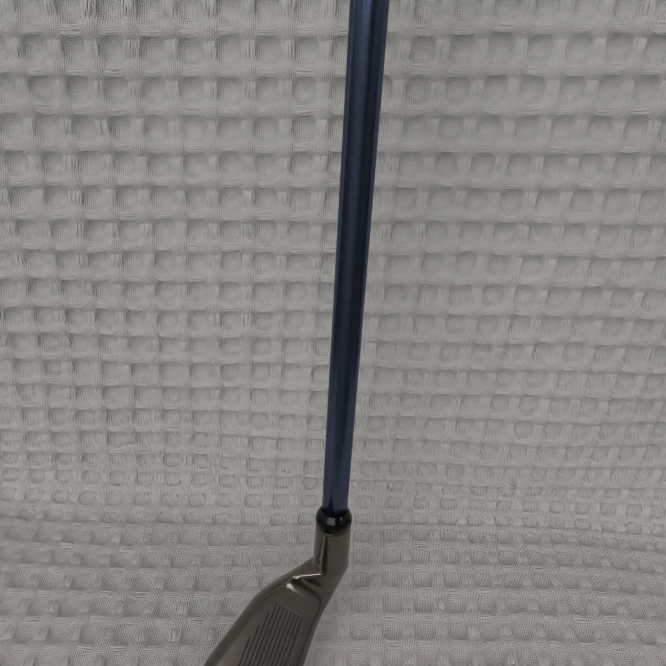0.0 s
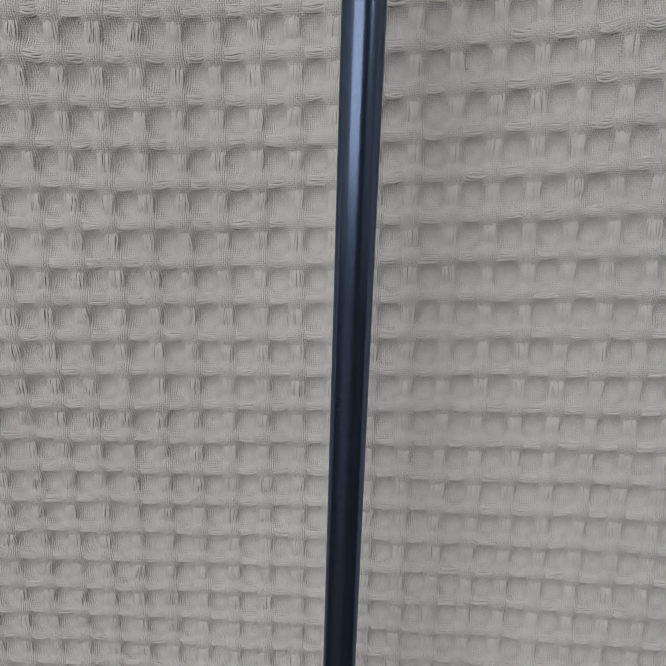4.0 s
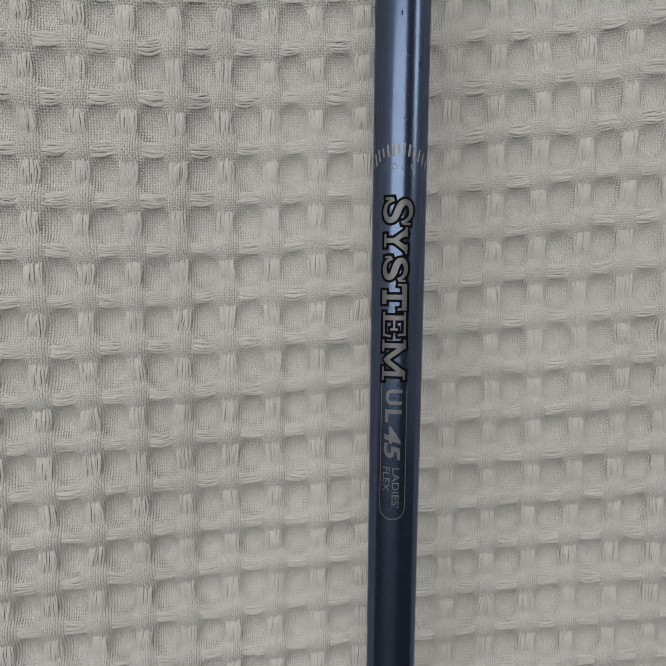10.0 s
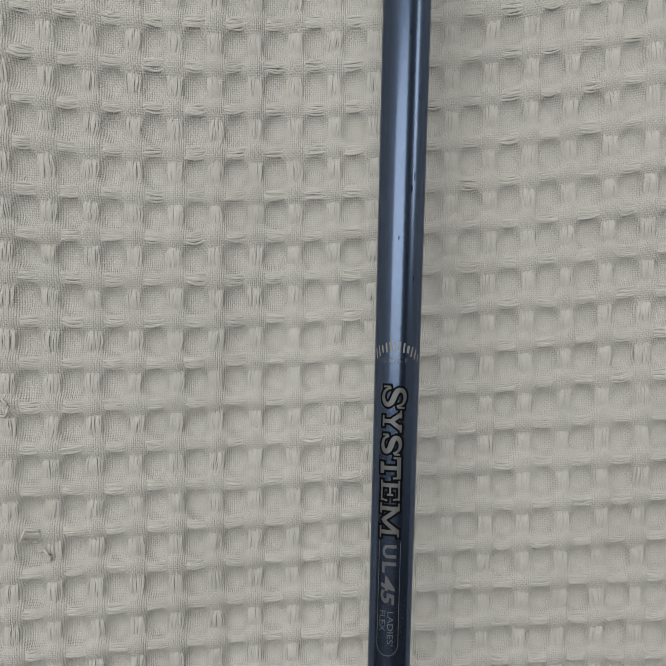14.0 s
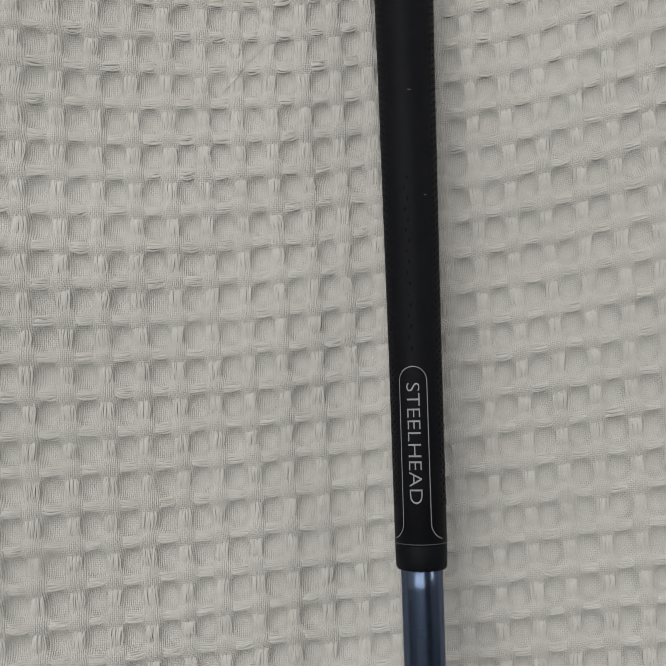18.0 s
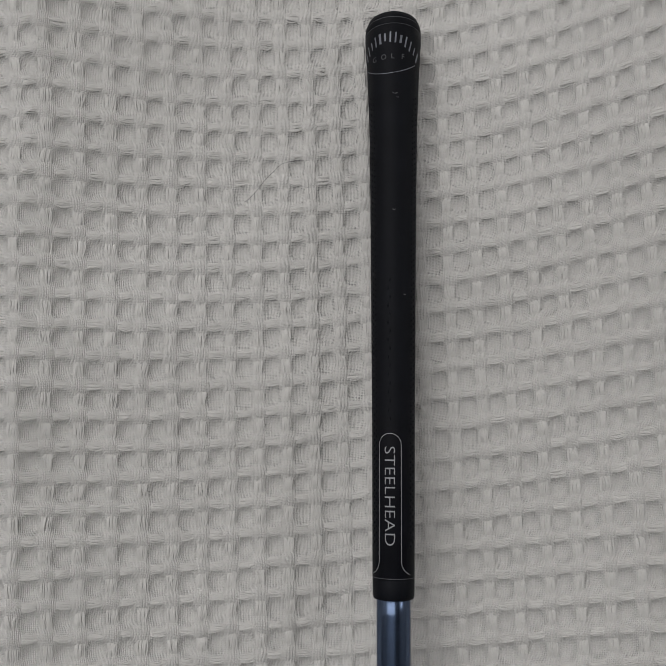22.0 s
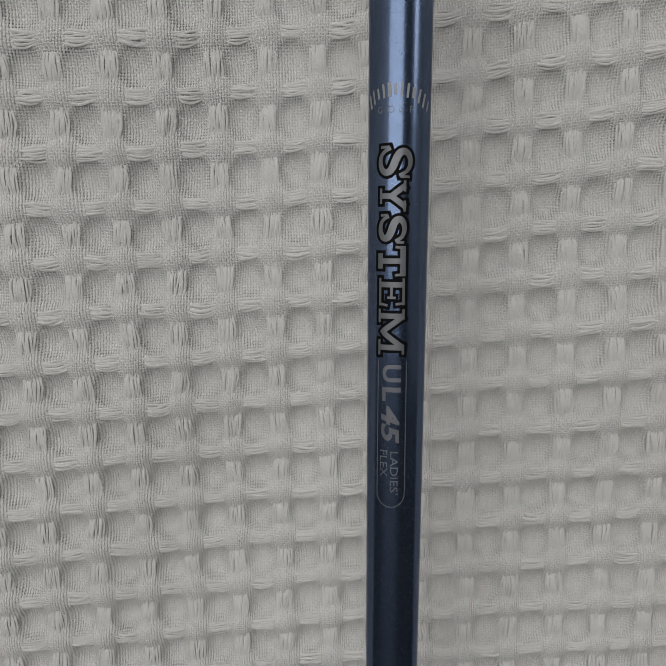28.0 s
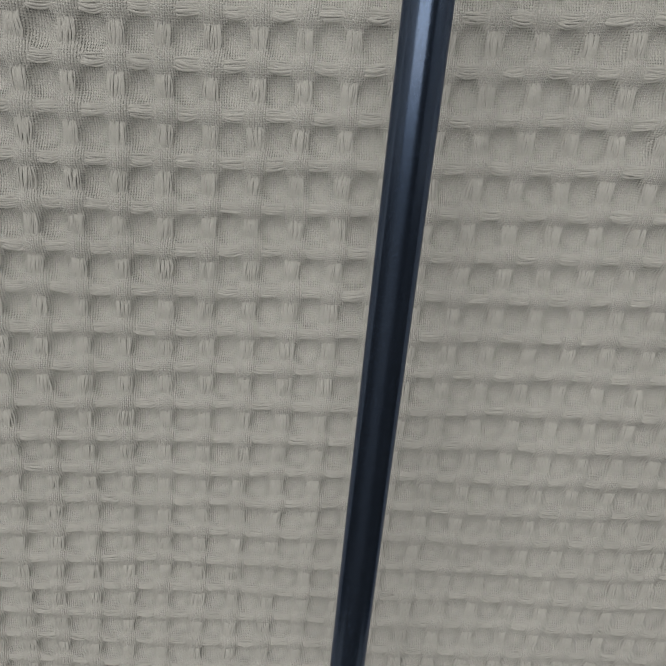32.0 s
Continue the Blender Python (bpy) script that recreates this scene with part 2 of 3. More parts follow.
def mesh_from(name, verts, quads, uv=None):
    """A mesh from arrays of places and of four-cornered faces."""
    me = bpy.data.meshes.new(name)
    me.vertices.add(len(verts))
    me.vertices.foreach_set("co", np.ascontiguousarray(verts, np.float32).ravel())
    me.loops.add(quads.size)
    me.loops.foreach_set("vertex_index", quads.astype(np.int32).ravel())
    me.polygons.add(len(quads))
    me.polygons.foreach_set("loop_start", np.arange(0, quads.size, 4, dtype=np.int32))
    me.polygons.foreach_set("loop_total", np.full(len(quads), 4, np.int32))
    me.update(calc_edges=True)
    if uv is not None:
        layer = me.uv_layers.new(name="weave")
        layer.data.foreach_set("uv", np.ascontiguousarray(uv[quads.ravel()], np.float32).ravel())
    me.polygons.foreach_set("use_smooth", np.ones(len(quads), bool))
    me.validate()
    return me


def box(x0, x1, y0, y1, z0, z1):
    bm = bmesh.new()
    bmesh.ops.create_cube(bm, size=1)
    for v in bm.verts:
        v.co = Vector(((x0 + x1) / 2 + v.co.x * (x1 - x0), (y0 + y1) / 2 + v.co.y * (y1 - y0), (z0 + z1) / 2 + v.co.z * (z1 - z0)))
    return bm


# ---- the room round it, out of view ----
X0, X1, Y0, Y1, TOP = -3.4, 2.4, -3.2, 0.016, 2.4


def room(name, x0, x1, y0, y1, z0, z1, mat, label, category):
    tagged(part(name, box(x0, x1, y0, y1, z0, z1), mat, laid=False), label, category, kind="structure")


room("floor", X0, X1, Y0, Y1, -0.12, -0.0125, WARM, "plain dark floor under the sheet", "floor")
room("ceiling", X0, X1, Y0, Y1, TOP, TOP + 0.1, WHITE, "plain light grey painted ceiling of the room", "ceiling")
room("wall_west", X0 - 0.1, X0, Y0, Y1, -0.0125, TOP, WHITE, "plain light grey painted wall of the room", "wall")
room("wall_north", X0, X1, Y1, Y1 + 0.1, -0.0125, TOP, WHITE, "plain light grey painted wall behind the hanging sheet", "wall")


def holed_wall(name, c, z, w, h, lo, hi, at, along_x):
    """A wall with a window opening through it."""
    bm = bmesh.new()
    for a0, a1, z0, z1 in ((lo, c - w / 2, -0.0125, TOP), (c + w / 2, hi, -0.0125, TOP), (c - w / 2, c + w / 2, -0.0125, z - h / 2), (c - w / 2, c + w / 2, z + h / 2, TOP)):
        made = bmesh.ops.create_cube(bm, size=1)["verts"]
        for v in made:
            q, r = (a0 + a1) / 2 + v.co.x * (a1 - a0), (z0 + z1) / 2 + v.co.z * (z1 - z0)
            v.co = Vector((q, at + v.co.y * 0.1, r) if along_x else (at + v.co.y * 0.1, q, r))
    tagged(part(name, bm, DARK if along_x else WHITE, laid=False), "unseen wall with a window, kept dark for darker reflections" if along_x else "plain light grey painted wall with a window", "wall", kind="structure")


# the south wall is added dark so the club's metal reflects less light
holed_wall("wall_south", SOUTH_WINDOW[0], SOUTH_WINDOW[1], SOUTH_WINDOW[2], SOUTH_WINDOW[3], X0, X1, Y0 - 0.05, True)
holed_wall("wall_east", EAST_WINDOW[0], EAST_WINDOW[1], EAST_WINDOW[2], EAST_WINDOW[3], Y0, Y1, X1 + 0.05, False)

lamp = tagged(new("ceiling_lamp"), "flat white ceiling lamp, switched on", "lamp")
lamp.location = (LAMP[0], LAMP[1], TOP)
part("housing", box(LAMP[0] - 0.28, LAMP[0] + 0.28, LAMP[1] - 0.28, LAMP[1] + 0.28, TOP - 0.06, TOP), WHITE, lamp, laid=False)

# ---- the club's axis and radii ----
AXIS_Z, AXIS_SLOPE = 0.05594, -0.07399
MOUTH, TIP = 0.2307, -0.396
TURN = radians(-12)  # the side of the club that carries its marks


def shaft_r(y):
    return 0.0066 + 0.00335 * (y - 0.231) + 0.0004 * min(max((y + 0.1) / 0.33, 0), 1)


GRIP = ((0.2307, 0.0076), (0.2308, 0.0082), (0.2318, 0.00855), (0.2384, 0.0087), (0.2387, 0.00855), (0.2390, 0.0087), (0.30, 0.0091), (0.35, 0.0097),
        (0.40, 0.0103), (0.435, 0.0109), (0.460, 0.0119), (0.477, 0.0129), (0.4810, 0.0130), (0.4813, 0.0128), (0.4816, 0.0130), (0.4843, 0.0129),
        (0.4846, 0.0127), (0.4849, 0.0128), (0.4880, 0.0115), (0.4900, 0.0087), (0.4910, 0.0045))


def grip_r(y):
    return float(np.interp(y, [g[0] for g in GRIP], [g[1] for g in GRIP]))


def on_club(y, angle, radius):
    """A place on the club: y along it, the angle round it from straight up (to +x), the distance from its axis."""
    y, angle, radius = float(y), float(angle), float(radius)
    k = 1 / math.hypot(1, AXIS_SLOPE)
    up = Vector((0, -AXIS_SLOPE * k, k))
    return Vector((0, y, AXIS_Z + AXIS_SLOPE * y)) + radius * (math.sin(angle) * Vector((1, 0, 0)) + math.cos(angle) * up)


def turned(rows, sides=48, cap=True):
    """A body of rings round the club's axis, from (y, radius) rows."""
    bm = bmesh.new()
    rings = [[bm.verts.new(on_club(y, 2 * math.pi * i / sides, r)) for i in range(sides)] for y, r in rows]
    for a, b in zip(rings, rings[1:]):
        for i in range(sides):
            bm.faces.new((a[i], b[i], b[(i + 1) % sides], a[(i + 1) % sides]))
    if cap:
        bm.faces.new(rings[0])
        bm.faces.new(rings[-1][::-1])
    bmesh.ops.recalc_face_normals(bm, faces=bm.faces[:])
    return bm


# ---- the waffle sheet ----
U = (-0.328, 75.378, 1.808, 10.575, 1.128, 0.250, -7.485, 22.115, 92.804, -7.259, 0.224, 0.248, -1.443, 0.700, 0.539, -0.240, 0.094)
V = (-0.164, -5.929, 71.702, -6.740, 3.506, -18.677, 16.329, -8.333, 68.705, -51.692, -0.677, -0.588, -0.061, 0.892, 0.466, -0.516, -0.465)


def upper(c, x, y):
    """How the weave straightens towards the top of the sheet."""
    w, k = np.clip(y - 0.08, 0, 0.50) * 3, np.clip(x, -0.19, 0.15) * 6
    return w * w * (c[0] + c[1] * w + c[2] * k + c[3] * k * k + c[4] * k * w + c[5] * k * k * w + c[6] * k ** 3)


def lattice(c, x, y):
    yc, xc = np.clip(y, -0.40, 0.44), np.clip(x, -0.15, 0.15)
    return (c[0] + c[1] * x + c[2] * y + c[3] * x * yc + c[4] * yc * (2 * y - yc) + c[5] * xc * (2 * x - xc) + c[6] * yc * yc * (3 * y - 2 * yc)
            + c[7] * x * yc * yc + c[8] * xc * xc * (3 * x - 2 * xc) + c[9] * xc * (2 * x - xc) * yc + upper(c[10:], x, y))


def unlattice(u, v):
    """The place on the flat sheet of the weave's own coordinates."""
    x, y = u / 73.0, v / 71.0
    for _ in range(14):
        du, dv = lattice(U, x, y) - u, lattice(V, x, y) - v
        x, y = x - du / U[1] * 0.9, y - dv / V[2] * 0.9
    return x, y


def ripple(x, y, s, seed):
    return (np.sin(x * s + 1.3 * seed + 2.1 * np.sin(y * s * 0.7 + seed)) + np.sin(y * s * 1.1 - 0.7 * seed + 1.7 * np.sin(x * s * 0.9 - seed))) / 2


BASE = (0.00680, -0.00156, 0.00279, 0.03133, 0.00065, 0.00371, -0.01346, 0.04167, 0.01595, -0.00668)


def ground(x, y):
    """The lie of the sheet: its soft swells."""
    a, b = np.clip(x, -0.16, 0.16) * 5, np.clip(y, -0.4, 0.5) * 2
    terms = (1, a, b, a * a, a * b, b * b, a ** 3, a * a * b, a * b * b, b ** 3)
    z = sum(c * t for c, t in zip(BASE, terms))
    return np.clip(z, -0.011, 0.060) + 0.0010 * ripple(x, y, 60, 1) - 0.001


DEPTH = 0.0030


def waffle(u, v):
    """Height of the weave over its lie: oval hollows at whole numbers of u and v, with broad rounded ridges and slightly domed crossings between."""
    du, dv = np.abs(u - np.round(u)) * 2, np.abs(v - np.round(v)) * 2
    m = np.sqrt((du / 0.72) ** 2 + (dv / 0.79) ** 2)
    s = np.clip((m - 0.20) / 0.92, 0, 1)
    h = s * s * (3 - 2 * s)
    r = ((1 - du) ** 2.4 + (1 - dv) ** 2.4) ** (1 / 2.4)
    dome = np.clip(1 - (r / 0.53) ** 3, 0, 1)
    ridge = np.clip(1 - (np.minimum(1 - du, 1 - dv) / 0.45) ** 2, 0, 1)
    return DEPTH * (h * 0.84 + 0.31 * dome + 0.06 * ridge + 0.22 * np.clip(1 - (m / 0.62) ** 3, 0, 1) - 0.6)


def jitter(u, v):
    return 0.025 * ripple(u, v, 2.3, 3) + 0.016 * ripple(u, v, 5.1, 5), 0.025 * ripple(u, v, 2.1, 7) + 0.016 * ripple(u, v, 4.7, 9)


def below_club(x, y, z):
    """The sheet gives way behind the grip."""
    r = np.interp(y, [g[0] for g in GRIP], [g[1] for g in GRIP])
    low = AXIS_Z + AXIS_SLOPE * y - np.sqrt(np.maximum(r * r - x * x, 0)) - 0.0004
    press = (np.abs(x) < r) & (y > 0.25) & (y < 0.5)
    return np.where(press, np.minimum(z, low), z)


BEND, FLAT_Y = 0.028, -HEIGHT + 0.0015


def laid(x, y, h):
    """The sheet hangs down the wall and then runs out over the floor in a soft bend; h is off its surface."""
    d = np.maximum(FLAT_Y + BEND - y, 0)
    ang = np.minimum(d / BEND, math.pi / 2)
    far = np.maximum(d - BEND * math.pi / 2, 0)
    yy = np.where(d > 0, FLAT_Y + BEND - BEND * np.sin(ang), y)
    zz = BEND * (1 - np.cos(ang)) + far
    return x, yy + h * np.sin(ang), zz + h * np.cos(ang)


def swell(u, v):
    """Uneven depth; the sheet hangs slacker and deeper low down, and is drawn flatter where it lies on the floor."""
    slack = 1 + 0.42 * np.clip((7 - v) / 9, 0, 1)
    return slack * (1 + 0.15 * ripple(u, v, 1.7, 11)) * (0.50 + 0.50 * np.clip((v + 34) / 4, 0, 1))


U0, U1, V0, V1, SUB = -17, 17, -50, 46, 14


def build_weave():
    us, vs = np.arange(U0 * SUB, U1 * SUB + 1) / SUB, np.arange(V0 * SUB, V1 * SUB + 1) / SUB
    u, v = (g.ravel() for g in np.meshgrid(us, vs))
    ju, jv = jitter(u, v)
    x, y = unlattice(u + ju, v + jv)
    h = below_club(x, y, ground(x, y) + waffle(u, v) * swell(u, v))
    n, m = len(us), len(vs)
    i = (np.arange(m - 1)[:, None] * n + np.arange(n - 1)).ravel()
    return mesh_from("weave", np.stack(laid(x, y, h), 1), np.stack([i, i + 1, i + n + 1, i + n], 1), np.stack([u, v], 1))


def build_floats(along_v, count, seed):
    """The loose threads that lie over the ridges, in bundles between the woven crossings."""
    rng = np.random.default_rng(seed)
    ku, kv = (g.ravel() for g in np.meshgrid(np.arange(U0 + 1, U1), np.arange(V0 + 1, V1)))
    cu, cv = (ku + 0.5, kv + 0.0) if along_v else (ku + 0.0, kv + 0.5)
    bundle = 1 + 0.18 * rng.standard_normal(len(cu))
    lane = (np.arange(count) - (count - 1) / 2) / count
    cu, cv, bundle, lane = np.repeat(cu, count), np.repeat(cv, count), np.repeat(bundle, count)[:, None], np.tile(lane, len(ku))[:, None]
    n = len(cu)
    S, K = 8, 3
    s = np.linspace(-1, 1, S)[None, :]
    half = (0.31 if along_v else 0.31) + 0.02 * rng.standard_normal((n, 1))
    wide = 0.29 if along_v else 0.21
    spread = lane * (wide + 0.07 * (1 - s * s) * bundle) + 0.006 * rng.standard_normal((n, 1)) + 0.012 * rng.standard_normal((n, 1)) * s + 0.010 * np.sin(3.0 * s * (1 + 0.3 * rng.standard_normal((n, 1))) + 6.3 * rng.random((n, 1)))
    along = s * half + 0.018 * rng.standard_normal((n, 1))
    u, v = (cu[:, None] + spread, cv[:, None] + along) if along_v else (cu[:, None] + along, cv[:, None] + spread)
    if not along_v:
        v = v - 0.030 * bundle * (1 - s * s)  # the loose threads sag a little
    ju, jv = jitter(u, v)
    x, y = unlattice(u + ju, v + jv)
    hump = 0.00050 * bundle * (1 - s * s) * (1 - 1.6 * lane ** 2) - 0.00080 * s ** 4 + 0.00010 * rng.standard_normal((n, 1))
    z = below_club(x, y, ground(x, y) + waffle(u, v) * swell(u, v) + hump + 0.0002) - 0.0002
    width = (0.00035 if along_v else 0.00038) * (1 + 0.24 * rng.standard_normal((n, 1))) * (1 - 0.30 * np.abs(s) ** 3)
    ang = np.radians([-75, 0, 75])
    side, rise = np.sin(ang) * width[..., None], (np.cos(ang) - 0.60) * 1.15 * width[..., None]
    dx, dy = (1, 0) if along_v else (0, 1)
    verts = np.stack(laid(x[..., None] + dx * side, y[..., None] + dy * side, z[..., None] + rise), -1)
    step = np.arange(S - 1)[None, :, None] * K + np.arange(K - 1)[None, None, :]

    def threads(pick):
        base = np.arange(len(pick))[:, None, None] * S * K + step
        quads = np.stack([base, base + 1, base + K + 1, base + K], -1).reshape(-1, 4)
        if len(pick) == count:  # caught together where the bundle dives under
            e = np.arange(count - 1) * S * K
            quads = np.concatenate([quads, np.stack([e + K - 1, e + S * K, e + S * K + K, e + 2 * K - 1], 1)])
        return mesh_from("floats", verts[pick].reshape(-1, 3), quads if along_v else quads[:, ::-1].copy())

    near = (np.abs(cu + 1.5) < 7.2) & (cv > 0.4) & (cv < 10.6)
    single = [threads(np.arange(k, k + count)) for k in range(0, n, count) if near[k]]
    return threads(np.flatnonzero(~near)), single


sheet = tagged(new("waffle_sheet"), "off-white cotton waffle-weave sheet hanging down a wall onto the floor", "sheet")
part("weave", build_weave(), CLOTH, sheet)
for name, along, count, seed in (("warp", True, 8, 1), ("weft", False, 6, 2)):
    rest, single = build_floats(along, count, seed)
    tagged(part(name + "_threads", rest, THREAD, sheet), kind="stuff")
    for me in single:
        part(name + "_float", me, THREAD, sheet)


def tube(points, radius, sides=6):
    """A thin round thread through points."""
    bm = bmesh.new()
    pts = [Vector(p) for p in points]
    rings = []
    for k, p in enumerate(pts):
        d = (pts[min(k + 1, len(pts) - 1)] - pts[max(k - 1, 0)]).normalized()
        a = d.orthogonal().normalized()
        b = d.cross(a)
        rings.append([bm.verts.new(p + radius * (math.cos(q) * a + math.sin(q) * b)) for q in (2 * math.pi * i / sides for i in range(sides))])
    for r0, r1 in zip(rings, rings[1:]):
        for i in range(sides):
            bm.faces.new((r0[i], r1[i], r1[(i + 1) % sides], r0[(i + 1) % sides]))
    bmesh.ops.recalc_face_normals(bm, faces=bm.faces[:])
    return bm


def on_sheet(x, y, lift):
    u, v = lattice(U, x, y), lattice(V, x, y)
    q = laid(np.array([x]), np.array([y]), np.array([float(ground(x, y) + waffle(u, v)) + lift]))
    return float(q[0][0]), float(q[1][0]), float(q[2][0])


# snagged threads that stand off the weave
for x, y, r, turn in ((-0.1133, 0.0170, 0.0026, 0.4), (-0.1261, 0.1129, 0.0030, 2.0), (-0.1210, 0.0597, 0.0026, 3.6), (-0.1095, 0.0100, 0.0020, 5.0)):
    ring = [(turn + q * 0.42, r * (1 + 0.15 * math.sin(2 * q))) for q in range(12)]
    smooth(part("snag_loop", tube([on_sheet(x + rr * math.cos(q), y + rr * math.sin(q), 0.0006 + 0.0016 * math.sin(min(math.pi, k * 0.29))) for k, (q, rr) in enumerate(ring)], 0.00042), THREAD, sheet, "snagged loop of thread"))
for x, y in ((0.0847, -0.4364), (0.1045, -0.3290)):
    knot = [(k * 0.9, 0.0012 + 0.0007 * math.sin(2.3 * k)) for k in range(14)]
    smooth(part("knot", tube([on_sheet(x + rr * math.cos(q), y + rr * math.sin(q), 0.0008 + 0.0006 * math.sin(1.7 * q)) for q, rr in knot], 0.00040), THREAD, sheet, "small knot of thread"))
hair = [(0.000467 * t ** 3 + -0.002064 * t ** 2 + 0.007740 * t ** 1 + -0.070319 * t ** 0, -0.000467 * t ** 3 + 0.002214 * t ** 2 + 0.004010 * t ** 1 + 0.405145 * t ** 0) for t in (k / 4 for k in range(17))]
tagged(smooth(part("loose_hair", tube([on_sheet(x, y, 0.0016) for x, y in hair], 0.00009), HAIR)), "fine dark loose fibre lying on the white waffle sheet", "fibre")

# ---- the golf club ----
club = tagged(new("golf_club"), "golf iron with navy blue shaft leaning against a white waffle sheet", "golf club")
club.location = (0, -0.09, 0)
shaft = smooth(part("shaft", turned([(y, shaft_r(y)) for y in np.linspace(TIP, MOUTH + 0.01, 40)], 64), PAINT, club, "navy blue metallic painted shaft"))
ferrule = smooth(part("ferrule", turned(((-0.3962, 0.0060), (-0.3956, 0.0064), (-0.3938, 0.0066), (-0.3924, 0.0064), (-0.3908, 0.0056), (-0.3896, 0.0048), (-0.3895, 0.0043)), 48), FERRULE, club, "glossy black plastic ferrule"), 40)
grip = smooth(part("grip", turned([(y, r) for y, r in GRIP], 64), RUBBER, club, "black rubber grip with fine texture"), 50)


# ---- marks on the club ----
def text_bm(body, weight=0.0, shear=0.0):
    """A word in the built-in font as flat faces, in a box from 0 to 1 both ways."""
    cu = bpy.data.curves.new("word", "FONT")
    cu.body, cu.offset, cu.shear, cu.resolution_u = body, weight, shear, 4
    ob = new("word", cu)
    me = bpy.data.meshes.new_from_object(ob.evaluated_get(bpy.context.evaluated_depsgraph_get()))
    bm = bmesh.new()
    bm.from_mesh(me)
    bpy.data.objects.remove(ob)
    bpy.data.meshes.remove(me)
    return bm


def wrapped(bm, y0, length, a0, a1, radius, lift, box_=None):
    """Bends flat faces round the club: their x runs down the club from y0, their y from the angle a0 to a1."""
    co = np.array([v.co for v in bm.verts])
    lo, hi = (co.min(0), co.max(0)) if box_ is None else (np.array(box_[0]), np.array(box_[1]))
    for v in bm.verts:
        v.co = Vector(((v.co.x - lo[0]) / (hi[0] - lo[0]), (v.co.y - lo[1]) / (hi[1] - lo[1]), 0))
    for k in np.linspace(0, 1, 9)[1:-1]:
        bmesh.ops.bisect_plane(bm, geom=bm.verts[:] + bm.edges[:] + bm.faces[:], plane_co=(0, k, 0), plane_no=(0, 1, 0))
    for v in bm.verts:
        y = y0 - v.co.x * length
        v.co = on_club(y, a0 + v.co.y * (a1 - a0), radius(y) + lift)
    bm.normal_update()
    for f in bm.faces:
        c = f.calc_center_median()
        if f.normal.dot(c - Vector((0, c.y, AXIS_Z + AXIS_SLOPE * c.y))) < 0:
            f.normal_flip()
    return bm


def line_on(points, width, radius, lift, bm=None):
    """A thin raised band along (y, angle) points on the club."""
    bm = bm or bmesh.new()
    pts = [Vector((y, a * radius(y))) for y, a in points]
    widths = [width] * len(pts) if isinstance(width, float) else list(width)
    ways = np.linspace(-0.5, 0.5, 7 if max(widths) > 0.0008 else 3)
    rows = []
    for i, p in enumerate(pts):
        d = (pts[min(i + 1, len(pts) - 1)] - pts[max(i - 1, 0)]).normalized()
        n = Vector((-d.y, d.x)) * widths[i]
        rows.append([bm.verts.new(on_club(q.x, q.y / radius(q.x), radius(q.x) + lift)) for q in (p + n * float(w) for w in ways)])
    for a, b in zip(rows, rows[1:]):
        for k in range(len(ways) - 1):
            bm.faces.new((a[k], b[k], b[k + 1], a[k + 1]))
    bm.normal_update()
    for f in bm.faces:
        c = f.calc_center_median()
        if f.normal.dot(c - Vector((0, c.y, AXIS_Z + AXIS_SLOPE * c.y))) < 0:
            f.normal_flip()
    return bm


# the large word: silver letters with serifs and a black outline, the first one larger; strokes in a unit box
STROKES = {
    "S": (((0.90, 0.66), (0.88, 0.84), (0.72, 0.97), (0.46, 1.0), (0.18, 0.93), (0.08, 0.74), (0.22, 0.58), (0.50, 0.50), (0.78, 0.42), (0.93, 0.26), (0.82, 0.07), (0.54, 0.0), (0.26, 0.03), (0.12, 0.16), (0.10, 0.34)),
          ((0.94, 0.70), (0.95, 0.92)), ((0.06, 0.08), (0.05, 0.30))),
    "Y": (((0.14, 0.95), (0.5, 0.46)), ((0.86, 0.95), (0.5, 0.46)), ((0.5, 0.5), (0.5, 0.05)), ((-0.02, 0.96), (0.30, 0.96)), ((0.70, 0.96), (1.02, 0.96)), ((0.26, 0.04), (0.74, 0.04))),
    "T": (((0.0, 0.93), (1.0, 0.93)), ((0.5, 0.93), (0.5, 0.05)), ((0.26, 0.04), (0.74, 0.04)), ((0.03, 0.95), (0.0, 0.68)), ((0.97, 0.95), (1.0, 0.68))),
    "E": (((0.24, 0.05), (0.24, 0.95)), ((0.04, 0.95), (0.95, 0.95)), ((0.24, 0.5), (0.70, 0.5)), ((0.04, 0.05), (0.98, 0.05)), ((0.92, 0.95), (0.95, 0.70)), ((0.95, 0.05), (1.0, 0.32)), ((0.72, 0.38), (0.72, 0.62))),
    "M": (((0.15, 0.05), (0.15, 0.95)), ((0.85, 0.05), (0.85, 0.95)), ((0.16, 0.93), (0.5, 0.16), (0.84, 0.93)), ((0.02, 0.04), (0.28, 0.04)), ((0.70, 0.04), (1.0, 0.04)), ((0.02, 0.96), (0.2, 0.96)), ((0.8, 0.96), (0.98, 0.96))),
}
LETTERS = (("S", 0.0747, 0.0074, -0.0050, 0.0025), ("Y", 0.0676, 0.0064, -0.0048, 0.0015), ("S", 0.0615, 0.0070, -0.0048, 0.0015),
           ("T", 0.0549, 0.0066, -0.0048, 0.0015), ("E", 0.0487, 0.0065, -0.0048, 0.0016), ("M", 0.0424, 0.0102, -0.0048, 0.0016))


